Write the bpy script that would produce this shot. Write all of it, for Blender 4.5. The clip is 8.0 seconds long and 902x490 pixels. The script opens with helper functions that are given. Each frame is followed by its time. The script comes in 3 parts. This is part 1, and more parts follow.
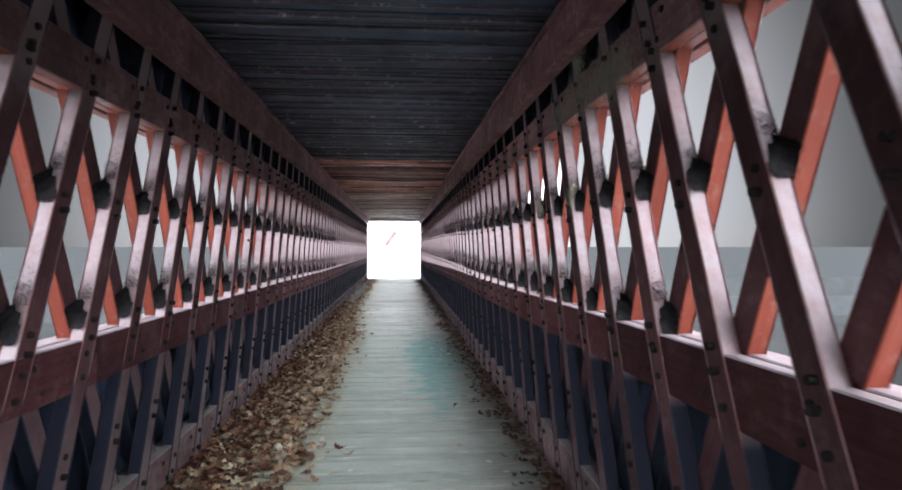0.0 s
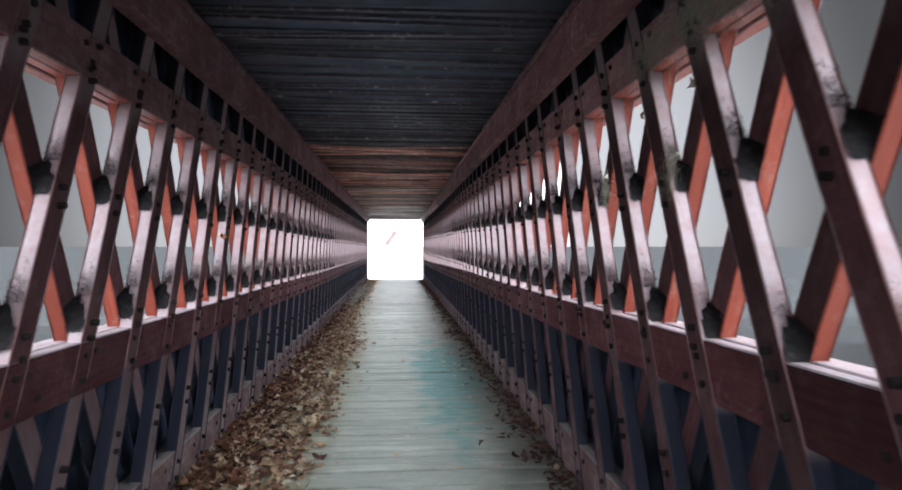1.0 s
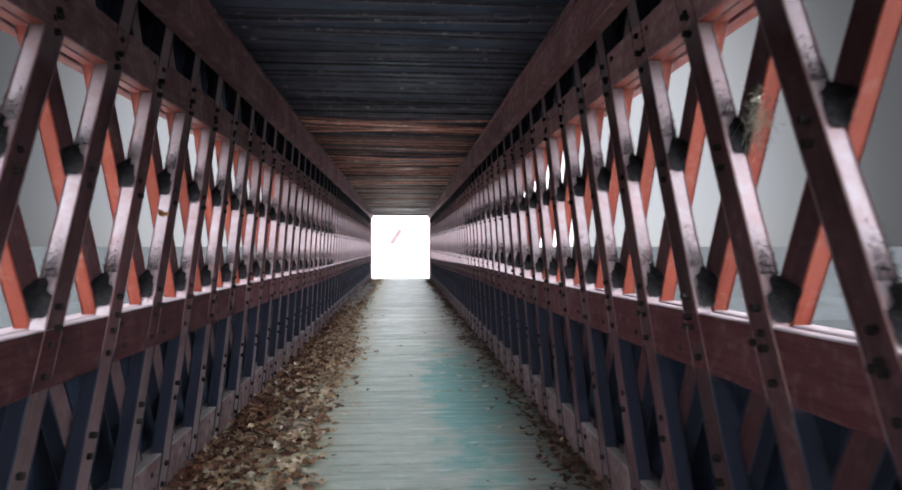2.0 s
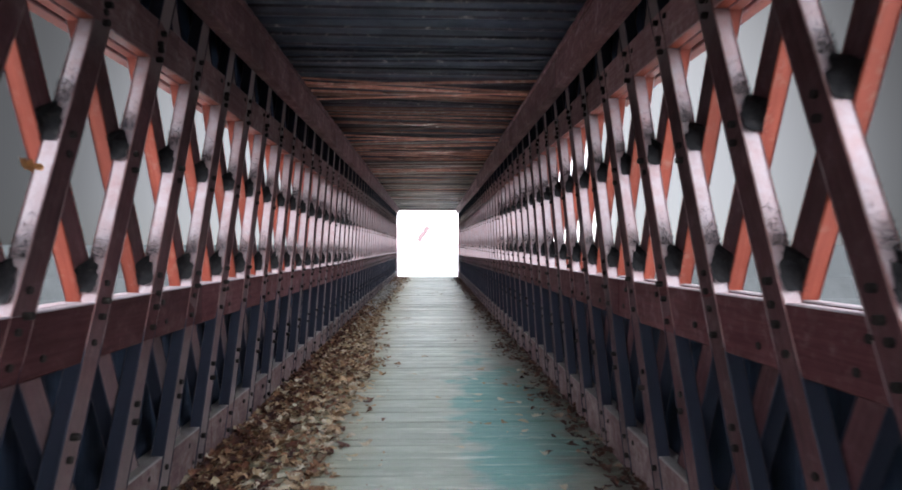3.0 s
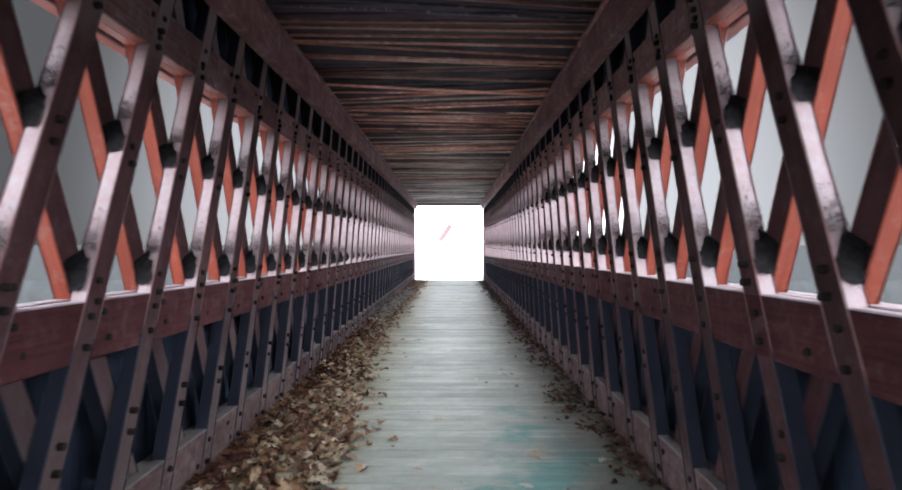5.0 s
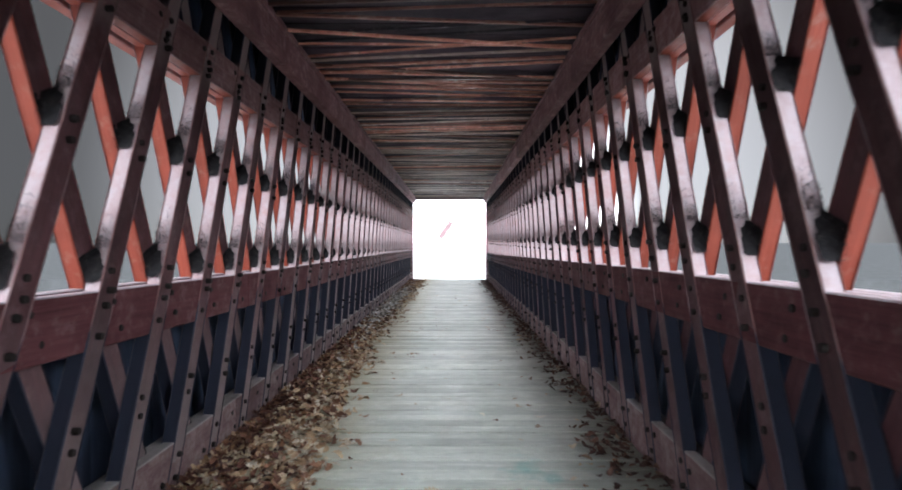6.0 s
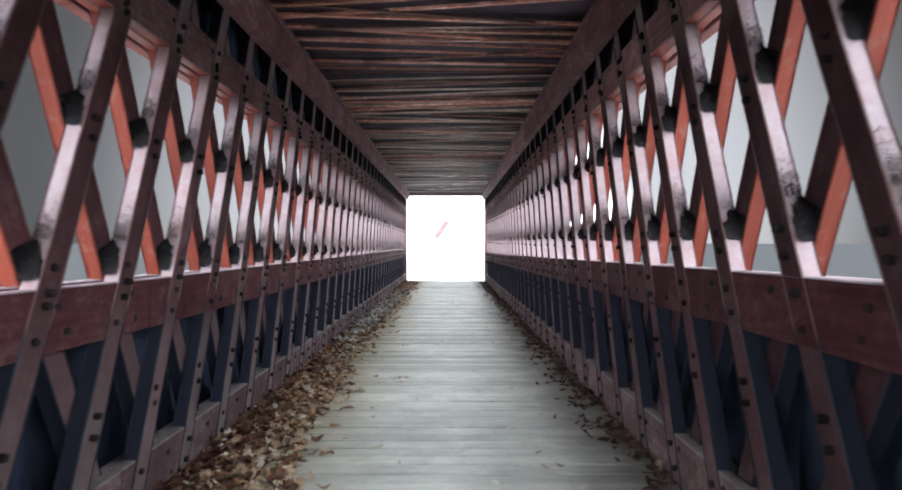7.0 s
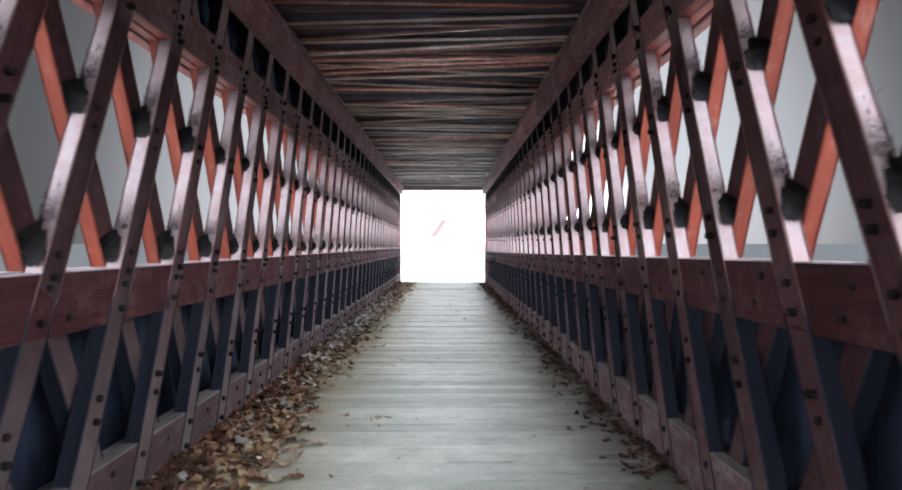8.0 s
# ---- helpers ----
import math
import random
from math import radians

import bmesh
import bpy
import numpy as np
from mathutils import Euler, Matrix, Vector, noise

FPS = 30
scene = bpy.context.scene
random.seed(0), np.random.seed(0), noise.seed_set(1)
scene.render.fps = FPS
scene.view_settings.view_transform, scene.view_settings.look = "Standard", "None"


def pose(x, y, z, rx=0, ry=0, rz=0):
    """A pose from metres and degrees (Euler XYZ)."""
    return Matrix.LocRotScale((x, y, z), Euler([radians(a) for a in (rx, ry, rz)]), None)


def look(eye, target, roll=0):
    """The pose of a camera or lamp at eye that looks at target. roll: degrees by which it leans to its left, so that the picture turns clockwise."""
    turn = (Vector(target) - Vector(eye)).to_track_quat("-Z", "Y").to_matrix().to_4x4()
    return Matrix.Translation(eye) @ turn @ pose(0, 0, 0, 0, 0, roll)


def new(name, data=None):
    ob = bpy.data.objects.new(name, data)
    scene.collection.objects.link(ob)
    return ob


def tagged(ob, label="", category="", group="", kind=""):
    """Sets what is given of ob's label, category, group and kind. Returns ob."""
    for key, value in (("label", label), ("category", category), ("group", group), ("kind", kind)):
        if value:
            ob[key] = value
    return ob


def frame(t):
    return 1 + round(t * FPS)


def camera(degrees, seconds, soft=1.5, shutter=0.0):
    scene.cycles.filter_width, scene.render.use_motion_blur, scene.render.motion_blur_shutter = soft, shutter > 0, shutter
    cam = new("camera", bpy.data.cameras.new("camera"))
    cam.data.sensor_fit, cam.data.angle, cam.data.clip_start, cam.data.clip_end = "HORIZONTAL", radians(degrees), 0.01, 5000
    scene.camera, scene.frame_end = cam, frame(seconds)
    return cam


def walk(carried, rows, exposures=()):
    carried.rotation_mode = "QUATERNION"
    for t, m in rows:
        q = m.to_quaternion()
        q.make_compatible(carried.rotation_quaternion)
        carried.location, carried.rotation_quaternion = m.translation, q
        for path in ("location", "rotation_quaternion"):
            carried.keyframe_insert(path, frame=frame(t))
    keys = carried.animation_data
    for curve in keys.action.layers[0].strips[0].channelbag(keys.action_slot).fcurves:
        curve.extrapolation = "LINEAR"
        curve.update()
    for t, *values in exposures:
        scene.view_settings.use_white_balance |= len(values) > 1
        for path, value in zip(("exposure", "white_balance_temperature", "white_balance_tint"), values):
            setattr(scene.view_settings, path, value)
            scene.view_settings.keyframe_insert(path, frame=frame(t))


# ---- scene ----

# camera and its walk
cam = camera(70.0, 8.0, soft=1.8, shutter=0.35)
ROWS = [
    (0.00, 0.211, 0.013, 1.628, -4.68, 0.12),
    (0.50, 0.173, 0.658, 1.625, -4.70, 0.05),
    (1.00, 0.117, 1.348, 1.609, -4.72, 0.09),
    (1.50, 0.073, 2.098, 1.565, -4.99, 0.08),
    (1.70, 0.079, 2.428, 1.536, -4.93, 0.12),
    (2.65, 0.108, 3.890, 1.440, -2.10, -0.09),
    (2.80, 0.107, 4.127, 1.430, -1.90, -0.12),
    (3.00, 0.105, 4.443, 1.407, -1.86, -0.05),
    (3.50, 0.081, 5.190, 1.391, -1.98, -0.14),
    (3.53, 0.083, 5.231, 1.391, -1.96, -0.14),
    (3.60, 0.112, 5.330, 1.391, 0.10, -0.06),
    (4.00, 0.123, 5.876, 1.392, 0.17, -0.04),
    (4.50, 0.137, 6.721, 1.386, 0.20, 0.00),
    (4.70, 0.139, 7.015, 1.375, 0.12, 0.06),
    (5.20, 0.152, 7.820, 1.368, 0.22, -0.10),
    (5.80, 0.177, 8.747, 1.348, 0.35, -0.21),
    (6.00, 0.158, 9.064, 1.330, 0.25, -0.22),
    (6.50, 0.127, 9.782, 1.305, -0.08, -0.23),
    (7.00, 0.135, 10.603, 1.281, -0.12, -0.17),
    (7.50, 0.153, 11.455, 1.255, -0.34, -0.15),
    (8.00, 0.137, 12.240, 1.214, -0.34, -0.15),
]
EXPOSURE = 4.5
walk(cam, [(t, pose(x, y, z, 90 + pitch, 0, yaw)) for t, x, y, z, yaw, pitch in ROWS],
     [(0.0, EXPOSURE, 5720, 8), (8.0, EXPOSURE, 5720, 8)])

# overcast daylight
SKY_EDGE_TONE, SKY_AHEAD_TONE, OPENING_GLOW = 0.0050, 0.0330, 0.40
world = bpy.data.worlds.new("world")
scene.world = world
world.use_nodes = True
wn, wl = world.node_tree.nodes, world.node_tree.links
sky = wn.new("ShaderNodeTexSky")
sky.sky_type, sky.sun_disc = "NISHITA", False
sky.sun_elevation, sky.sun_rotation = radians(40), radians(172)
sky.dust_density, sky.ozone_density, sky.air_density = 1.2, 0.6, 0.5
# sky tone painted by direction: fades to the sides like lens vignetting, brightest ahead
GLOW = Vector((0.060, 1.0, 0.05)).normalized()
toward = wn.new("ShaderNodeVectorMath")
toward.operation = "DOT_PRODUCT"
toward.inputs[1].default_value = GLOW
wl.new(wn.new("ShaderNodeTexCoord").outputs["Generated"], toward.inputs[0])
edge_fade = wn.new("ShaderNodeMapRange")
edge_fade.interpolation_type = "SMOOTHERSTEP"
edge_fade.inputs["From Min"].default_value, edge_fade.inputs["From Max"].default_value = math.cos(radians(38)), math.cos(radians(4))
edge_fade.inputs["To Min"].default_value, edge_fade.inputs["To Max"].default_value = SKY_EDGE_TONE, SKY_AHEAD_TONE
wl.new(toward.outputs["Value"], edge_fade.inputs["Value"])
grey = wn.new("ShaderNodeMix")
grey.data_type = "RGBA"
grey.inputs[0].default_value = 0.985
grey.inputs[7].default_value = (1.0, 0.920, 0.850, 1)
wl.new(sky.outputs[0], grey.inputs[6])
# extra glow put into the sky round the far opening
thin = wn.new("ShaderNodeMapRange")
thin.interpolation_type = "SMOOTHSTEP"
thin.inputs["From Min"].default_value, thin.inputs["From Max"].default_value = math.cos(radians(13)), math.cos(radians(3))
thin.inputs["To Min"].default_value, thin.inputs["To Max"].default_value = 0.0, OPENING_GLOW
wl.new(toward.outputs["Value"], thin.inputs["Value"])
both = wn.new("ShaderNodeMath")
wl.new(edge_fade.outputs[0], both.inputs[0])
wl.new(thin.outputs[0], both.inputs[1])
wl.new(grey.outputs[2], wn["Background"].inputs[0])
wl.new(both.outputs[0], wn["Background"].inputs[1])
sun_data = bpy.data.lights.new("sun", "SUN")
sun_data.energy, sun_data.angle, sun_data.color = 1.5, radians(140), (0.95, 0.985, 1.0)
sun = new("sun", sun_data)
sun.matrix_world = look((3, -12, 19), (0, 10, 0))

Y0, Y1 = -11.0, 32.45        # the two ends of the bridge
HALF = 1.35                # half the clear width between the lattice faces
PITCH = 0.5626              # lattice spacing along the wall
LEAN = 2.2                 # rise over run of the lattice planks
PW, PT = 0.134, 0.075      # lattice plank width and thickness


# ---- materials ----
def mat(name):
    m = bpy.data.materials.new(name)
    m.use_nodes = True
    nt = m.node_tree
    return m, nt, nt.nodes["Principled BSDF"]


def node(nt, kind, **values):
    n = nt.nodes.new(kind)
    for key, value in values.items():
        n.inputs[key].default_value = value
    return n


def ramp(nt, source, stops):
    n = nt.nodes.new("ShaderNodeValToRGB")
    while len(n.color_ramp.elements) < len(stops):
        n.color_ramp.elements.new(0.5)
    for e, (at, c) in zip(n.color_ramp.elements, stops):
        e.position = at
        e.color = (*c, 1) if isinstance(c, tuple) else (c, c, c, 1)
    nt.links.new(source, n.inputs[0])
    return n.outputs[0]


def mix(nt, factor, a, b, blend="MIX"):
    n = nt.nodes.new("ShaderNodeMix")
    n.data_type, n.blend_type = "RGBA", blend
    for socket, v in ((n.inputs[0], factor), (n.inputs[6], a), (n.inputs[7], b)):
        if isinstance(v, bpy.types.NodeSocket):
            nt.links.new(v, socket)
        elif isinstance(v, tuple):
            socket.default_value = (*v, 1)
        else:
            socket.default_value = v
    return n.outputs[2]


def coords(nt, scale, per_object=True, space="Object"):
    """Texture coordinates in metres, shifted for each object."""
    tc = nt.nodes.new("ShaderNodeTexCoord")
    vec = tc.outputs[space]
    if per_object:
        info = nt.nodes.new("ShaderNodeObjectInfo")
        mul = nt.nodes.new("ShaderNodeMath")
        mul.operation = "MULTIPLY"
        mul.inputs[1].default_value = 37.0
        nt.links.new(info.outputs["Random"], mul.inputs[0])
        add = nt.nodes.new("ShaderNodeVectorMath")
        add.operation = "ADD"
        nt.links.new(vec, add.inputs[0])
        nt.links.new(mul.outputs[0], add.inputs[1])
        vec = add.outputs[0]
    m = nt.nodes.new("ShaderNodeMapping")
    m.inputs["Scale"].default_value = scale
    nt.links.new(vec, m.inputs[0])
    return m.outputs[0]


def noise_tex(nt, vec, scale, detail=6, rough=0.6):
    n = node(nt, "ShaderNodeTexNoise", Scale=scale, Detail=detail, Roughness=rough)
    nt.links.new(vec, n.inputs["Vector"])
    return n.outputs["Fac"]


def random_value(nt, island=False):
    if island:
        return nt.nodes.new("ShaderNodeNewGeometry").outputs["Random Per Island"]
    return nt.nodes.new("ShaderNodeObjectInfo").outputs["Random"]


def wood(name, dark, light, worn=None, wear=0.5, dust=None, dust_amount=0.8, grain=(1.5, 30, 30), rough=0.75, island=False, bump=0.35, spread=0.35, space="Object", gloss=0.15):
    """Sawn timber: grain along one axis, blotches, worn patches, and upward faces paled by dust and painted skylight.
    """
    m, nt, bsdf = mat(name)
    vec = coords(nt, grain, not island, space)
    fine = noise_tex(nt, vec, 1.6, 8, 0.65)
    plain = coords(nt, (1, 1, 1), not island, space)
    blotch = noise_tex(nt, plain, 2.3, 5, 0.6)
    speck = noise_tex(nt, plain, 14.0, 4, 0.7)
    col = mix(nt, ramp(nt, fine, [(0.3, 0.0), (0.7, 1.0)]), dark, light)
    col = mix(nt, ramp(nt, blotch, [(0.35, 0.0), (0.75, 0.6)]), col, tuple(c * 0.55 for c in dark))
    if worn:
        mask = nt.nodes.new("ShaderNodeMath")
        mask.operation = "MULTIPLY"
        nt.links.new(ramp(nt, speck, [(0.62 - 0.25 * wear, 0.0), (0.75, 1.0)]), mask.inputs[0])
        nt.links.new(ramp(nt, blotch, [(0.4, 1.0), (0.65, 0.1)]), mask.inputs[1])
        col = mix(nt, mask.outputs[0], col, worn)
    tone = ramp(nt, random_value(nt, island), [(0.0, 1.0 - spread), (1.0, 1.0 + spread)])
    col = mix(nt, 1.0, col, tone, "MULTIPLY")
    # upward faces paler: skylight put into the colour along with dust
    if dust:
        geo = nt.nodes.new("ShaderNodeNewGeometry")
        sep = nt.nodes.new("ShaderNodeSeparateXYZ")
        nt.links.new(geo.outputs["Normal"], sep.inputs[0])
        up = nt.nodes.new("ShaderNodeMath")
        up.operation = "MULTIPLY"
        nt.links.new(ramp(nt, sep.outputs[2], [(0.15, 0.0), (0.45, dust_amount)]), up.inputs[0])
        nt.links.new(ramp(nt, speck, [(0.25, 0.6), (0.6, 1.0)]), up.inputs[1])
        col = mix(nt, up.outputs[0], col, dust)
    nt.links.new(col, bsdf.inputs["Base Color"])
    nt.links.new(ramp(nt, blotch, [(0.3, rough - 0.15), (0.7, min(1.0, rough + 0.15))]), bsdf.inputs["Roughness"])
    bsdf.inputs["Specular IOR Level"].default_value = gloss
    b = node(nt, "ShaderNodeBump", Strength=bump, Distance=0.006)
    nt.links.new(fine, b.inputs["Height"])
    nt.links.new(b.outputs[0], bsdf.inputs["Normal"])
    return m


DUST_SKYLIGHT = (0.322, 0.278, 0.284)
RED = wood("weathered_maroon_timber", (0.062, 0.021, 0.024), (0.122, 0.047, 0.050), (0.160, 0.092, 0.091), 0.45, rough=0.62, gloss=0.35)
# red of the outward sides, brightened to stand for daylight on them
LIT_RED = wood("red_paint_lit", (0.165, 0.033, 0.019), (0.240, 0.054, 0.032), (0.22, 0.11, 0.085), 0.3, DUST_SKYLIGHT, 0.82, rough=0.55, bump=0.2, spread=0.18)


def lit_strip(m, low, high, unlit):
    """Keeps the colour bright only in the open strip that outside light reaches; dark elsewhere."""
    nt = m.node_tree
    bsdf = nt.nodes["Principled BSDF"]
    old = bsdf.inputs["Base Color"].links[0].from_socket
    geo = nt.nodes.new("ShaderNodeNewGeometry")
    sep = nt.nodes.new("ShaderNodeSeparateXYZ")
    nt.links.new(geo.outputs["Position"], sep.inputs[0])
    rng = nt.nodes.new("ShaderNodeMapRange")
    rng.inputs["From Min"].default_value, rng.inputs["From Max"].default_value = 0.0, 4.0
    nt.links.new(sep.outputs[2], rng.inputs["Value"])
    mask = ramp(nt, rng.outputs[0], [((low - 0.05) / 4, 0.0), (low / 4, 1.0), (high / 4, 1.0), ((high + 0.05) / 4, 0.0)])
    nt.links.new(mix(nt, mask, unlit, old), bsdf.inputs["Base Color"])


# daylight put into the strip's colour, shade into the timber above and below
lit_strip(LIT_RED, 1.0, 2.55, (0.036, 0.038, 0.056))


def scuffed_foot(m, colour):
    """Road dust and scuffs on the lowest hand's width of the planks, with a ragged upper edge."""
    nt = m.node_tree
    bsdf = nt.nodes["Principled BSDF"]
    old = bsdf.inputs["Base Color"].links[0].from_socket
    geo = nt.nodes.new("ShaderNodeNewGeometry")
    sep = nt.nodes.new("ShaderNodeSeparateXYZ")
    nt.links.new(geo.outputs["Position"], sep.inputs[0])
    edge = nt.nodes.new("ShaderNodeMath")
    edge.operation = "MULTIPLY_ADD"
    edge.inputs[1].default_value = 0.9
    nt.links.new(noise_tex(nt, geo.outputs["Position"], 7.0, 6, 0.65), edge.inputs[0])
    nt.links.new(sep.outputs[2], edge.inputs[2])
    nt.links.new(mix(nt, ramp(nt, edge.outputs[0], [(0.45, 0.75), (0.85, 0.0)]), old, colour), bsdf.inputs["Base Color"])


def leaf_dust(m, colour, amount):
    """Grey-tan leaf dust on the low timber of the wall with the leaf drift, thinning upwards unevenly."""
    nt = m.node_tree
    bsdf = nt.nodes["Principled BSDF"]
    old = bsdf.inputs["Base Color"].links[0].from_socket
    geo = nt.nodes.new("ShaderNodeNewGeometry")
    sep = nt.nodes.new("ShaderNodeSeparateXYZ")
    nt.links.new(geo.outputs["Position"], sep.inputs[0])
    edge = nt.nodes.new("ShaderNodeMath")
    edge.operation = "MULTIPLY_ADD"
    edge.inputs[1].default_value = 0.8
    nt.links.new(noise_tex(nt, geo.outputs["Position"], 5.0, 6, 0.65), edge.inputs[0])
    nt.links.new(sep.outputs[2], edge.inputs[2])
    wall = nt.nodes.new("ShaderNodeMath")
    wall.operation = "LESS_THAN"
    nt.links.new(sep.outputs[0], wall.inputs[0])
    both_masks = nt.nodes.new("ShaderNodeMath")
    both_masks.operation = "MULTIPLY"
    low_mask = nt.nodes.new("ShaderNodeMapRange")
    low_mask.inputs["From Min"].default_value, low_mask.inputs["From Max"].default_value = 0.75, 1.55
    low_mask.inputs["To Min"].default_value, low_mask.inputs["To Max"].default_value = amount, 0.0
    nt.links.new(edge.outputs[0], low_mask.inputs["Value"])
    nt.links.new(low_mask.outputs[0], both_masks.inputs[0])
    nt.links.new(wall.outputs[0], both_masks.inputs[1])
    nt.links.new(mix(nt, both_masks.outputs[0], old, colour), bsdf.inputs["Base Color"])


def dusty_band(m, low, high, colour, amount):
    """Old dust and web film on the timber between two heights, thinning out unevenly at the lower edge."""
    nt = m.node_tree
    bsdf = nt.nodes["Principled BSDF"]
    old = bsdf.inputs["Base Color"].links[0].from_socket
    geo = nt.nodes.new("ShaderNodeNewGeometry")
    sep = nt.nodes.new("ShaderNodeSeparateXYZ")
    nt.links.new(geo.outputs["Position"], sep.inputs[0])
    edge = nt.nodes.new("ShaderNodeMath")
    edge.operation = "MULTIPLY_ADD"
    edge.inputs[1].default_value = 0.35
    nt.links.new(noise_tex(nt, geo.outputs["Position"], 6.0, 6, 0.65), edge.inputs[0])
    nt.links.new(sep.outputs[2], edge.inputs[2])
    rng = nt.nodes.new("ShaderNodeMapRange")
    rng.inputs["From Min"].default_value, rng.inputs["From Max"].default_value = low + 0.17, high + 0.17
    rng.inputs["To Max"].default_value = amount
    nt.links.new(edge.outputs[0], rng.inputs["Value"])
    nt.links.new(mix(nt, rng.outputs[0], old, colour), bsdf.inputs["Base Color"])


scuffed_foot(RED, (0.20, 0.135, 0.125))
leaf_dust(RED, (0.25, 0.205, 0.195), 0.45)
dusty_band(RED, 2.20, 2.48, (0.285, 0.215, 0.210), 0.85)
CHORD = wood("weathered_maroon_chord", (0.070, 0.021, 0.024), (0.130, 0.045, 0.048), (0.160, 0.090, 0.088), 0.45, DUST_SKYLIGHT, 0.95)
HEAD = wood("dusty_maroon_chord", (0.195, 0.096, 0.098), (0.340, 0.200, 0.197), (0.42, 0.31, 0.30), 0.6, DUST_SKYLIGHT, 0.95)
# same chord timber, paler on one side: light put into the colour
LIT_HEAD = wood("dusty_chord_lit_side", (0.273, 0.134, 0.137), (0.476, 0.280, 0.276), (0.588, 0.434, 0.420), 0.6, DUST_SKYLIGHT, 0.95)
KICK = wood("worn_kick_timber", (0.115, 0.062, 0.061), (0.190, 0.118, 0.113), (0.27, 0.215, 0.20), 0.8, (0.34, 0.30, 0.28), 0.9)
BEAM = wood("beam_timber", (0.142, 0.061, 0.065), (0.265, 0.127, 0.130), (0.38, 0.25, 0.245), 0.5, DUST_SKYLIGHT, 0.8, gloss=0.4)
# same beam timber, paler to stand for the light on that side
LIT_BEAM = wood("beam_lit_side", (0.199, 0.085, 0.091), (0.371, 0.178, 0.182), (0.532, 0.350, 0.343), 0.5, DUST_SKYLIGHT, 0.8, gloss=0.4)
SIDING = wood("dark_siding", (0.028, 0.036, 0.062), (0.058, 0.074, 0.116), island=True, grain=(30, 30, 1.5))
# lighter copy of the siding for above the head: light put into the colour
LIT_SIDING = wood("lit_siding", (0.10, 0.14, 0.24), (0.19, 0.25, 0.38), island=True, grain=(30, 30, 1.5))
PEG = wood("dark_peg", (0.02, 0.016, 0.015), (0.045, 0.035, 0.03), spread=0.2)
OLD_ROOF = wood("old_roof_boards", (0.020, 0.028, 0.051), (0.047, 0.060, 0.096), island=True, grain=(1.2, 30, 30), spread=0.5, rough=0.5, gloss=0.5)
NEW_ROOF = wood("dark_roof_boards", (0.028, 0.018, 0.030), (0.064, 0.038, 0.054), island=True, grain=(1.2, 30, 30), spread=0.7, rough=0.6, gloss=0.35)
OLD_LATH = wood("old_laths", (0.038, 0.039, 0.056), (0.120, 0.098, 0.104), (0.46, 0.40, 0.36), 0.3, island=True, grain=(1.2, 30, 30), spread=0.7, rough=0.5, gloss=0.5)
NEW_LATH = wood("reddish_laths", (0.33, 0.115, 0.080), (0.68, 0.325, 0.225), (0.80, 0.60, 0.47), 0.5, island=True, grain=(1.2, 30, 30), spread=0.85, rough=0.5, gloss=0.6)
# laths coloured pale to stand for the light from the opening
LIT_LATH = wood("opening_lit_laths", (0.34, 0.24, 0.19), (0.68, 0.56, 0.47), (0.80, 0.74, 0.66), 0.4, island=True, grain=(1.2, 30, 30), spread=0.6, rough=0.5, gloss=0.6)
FLOOR = wood("weathered_floor_planks", (0.565, 0.555, 0.480), (0.77, 0.757, 0.665), (0.80, 0.785, 0.70), 0.6, grain=(1.0, 26, 26), spread=0.22, rough=0.52, gloss=0.4, bump=0.8)


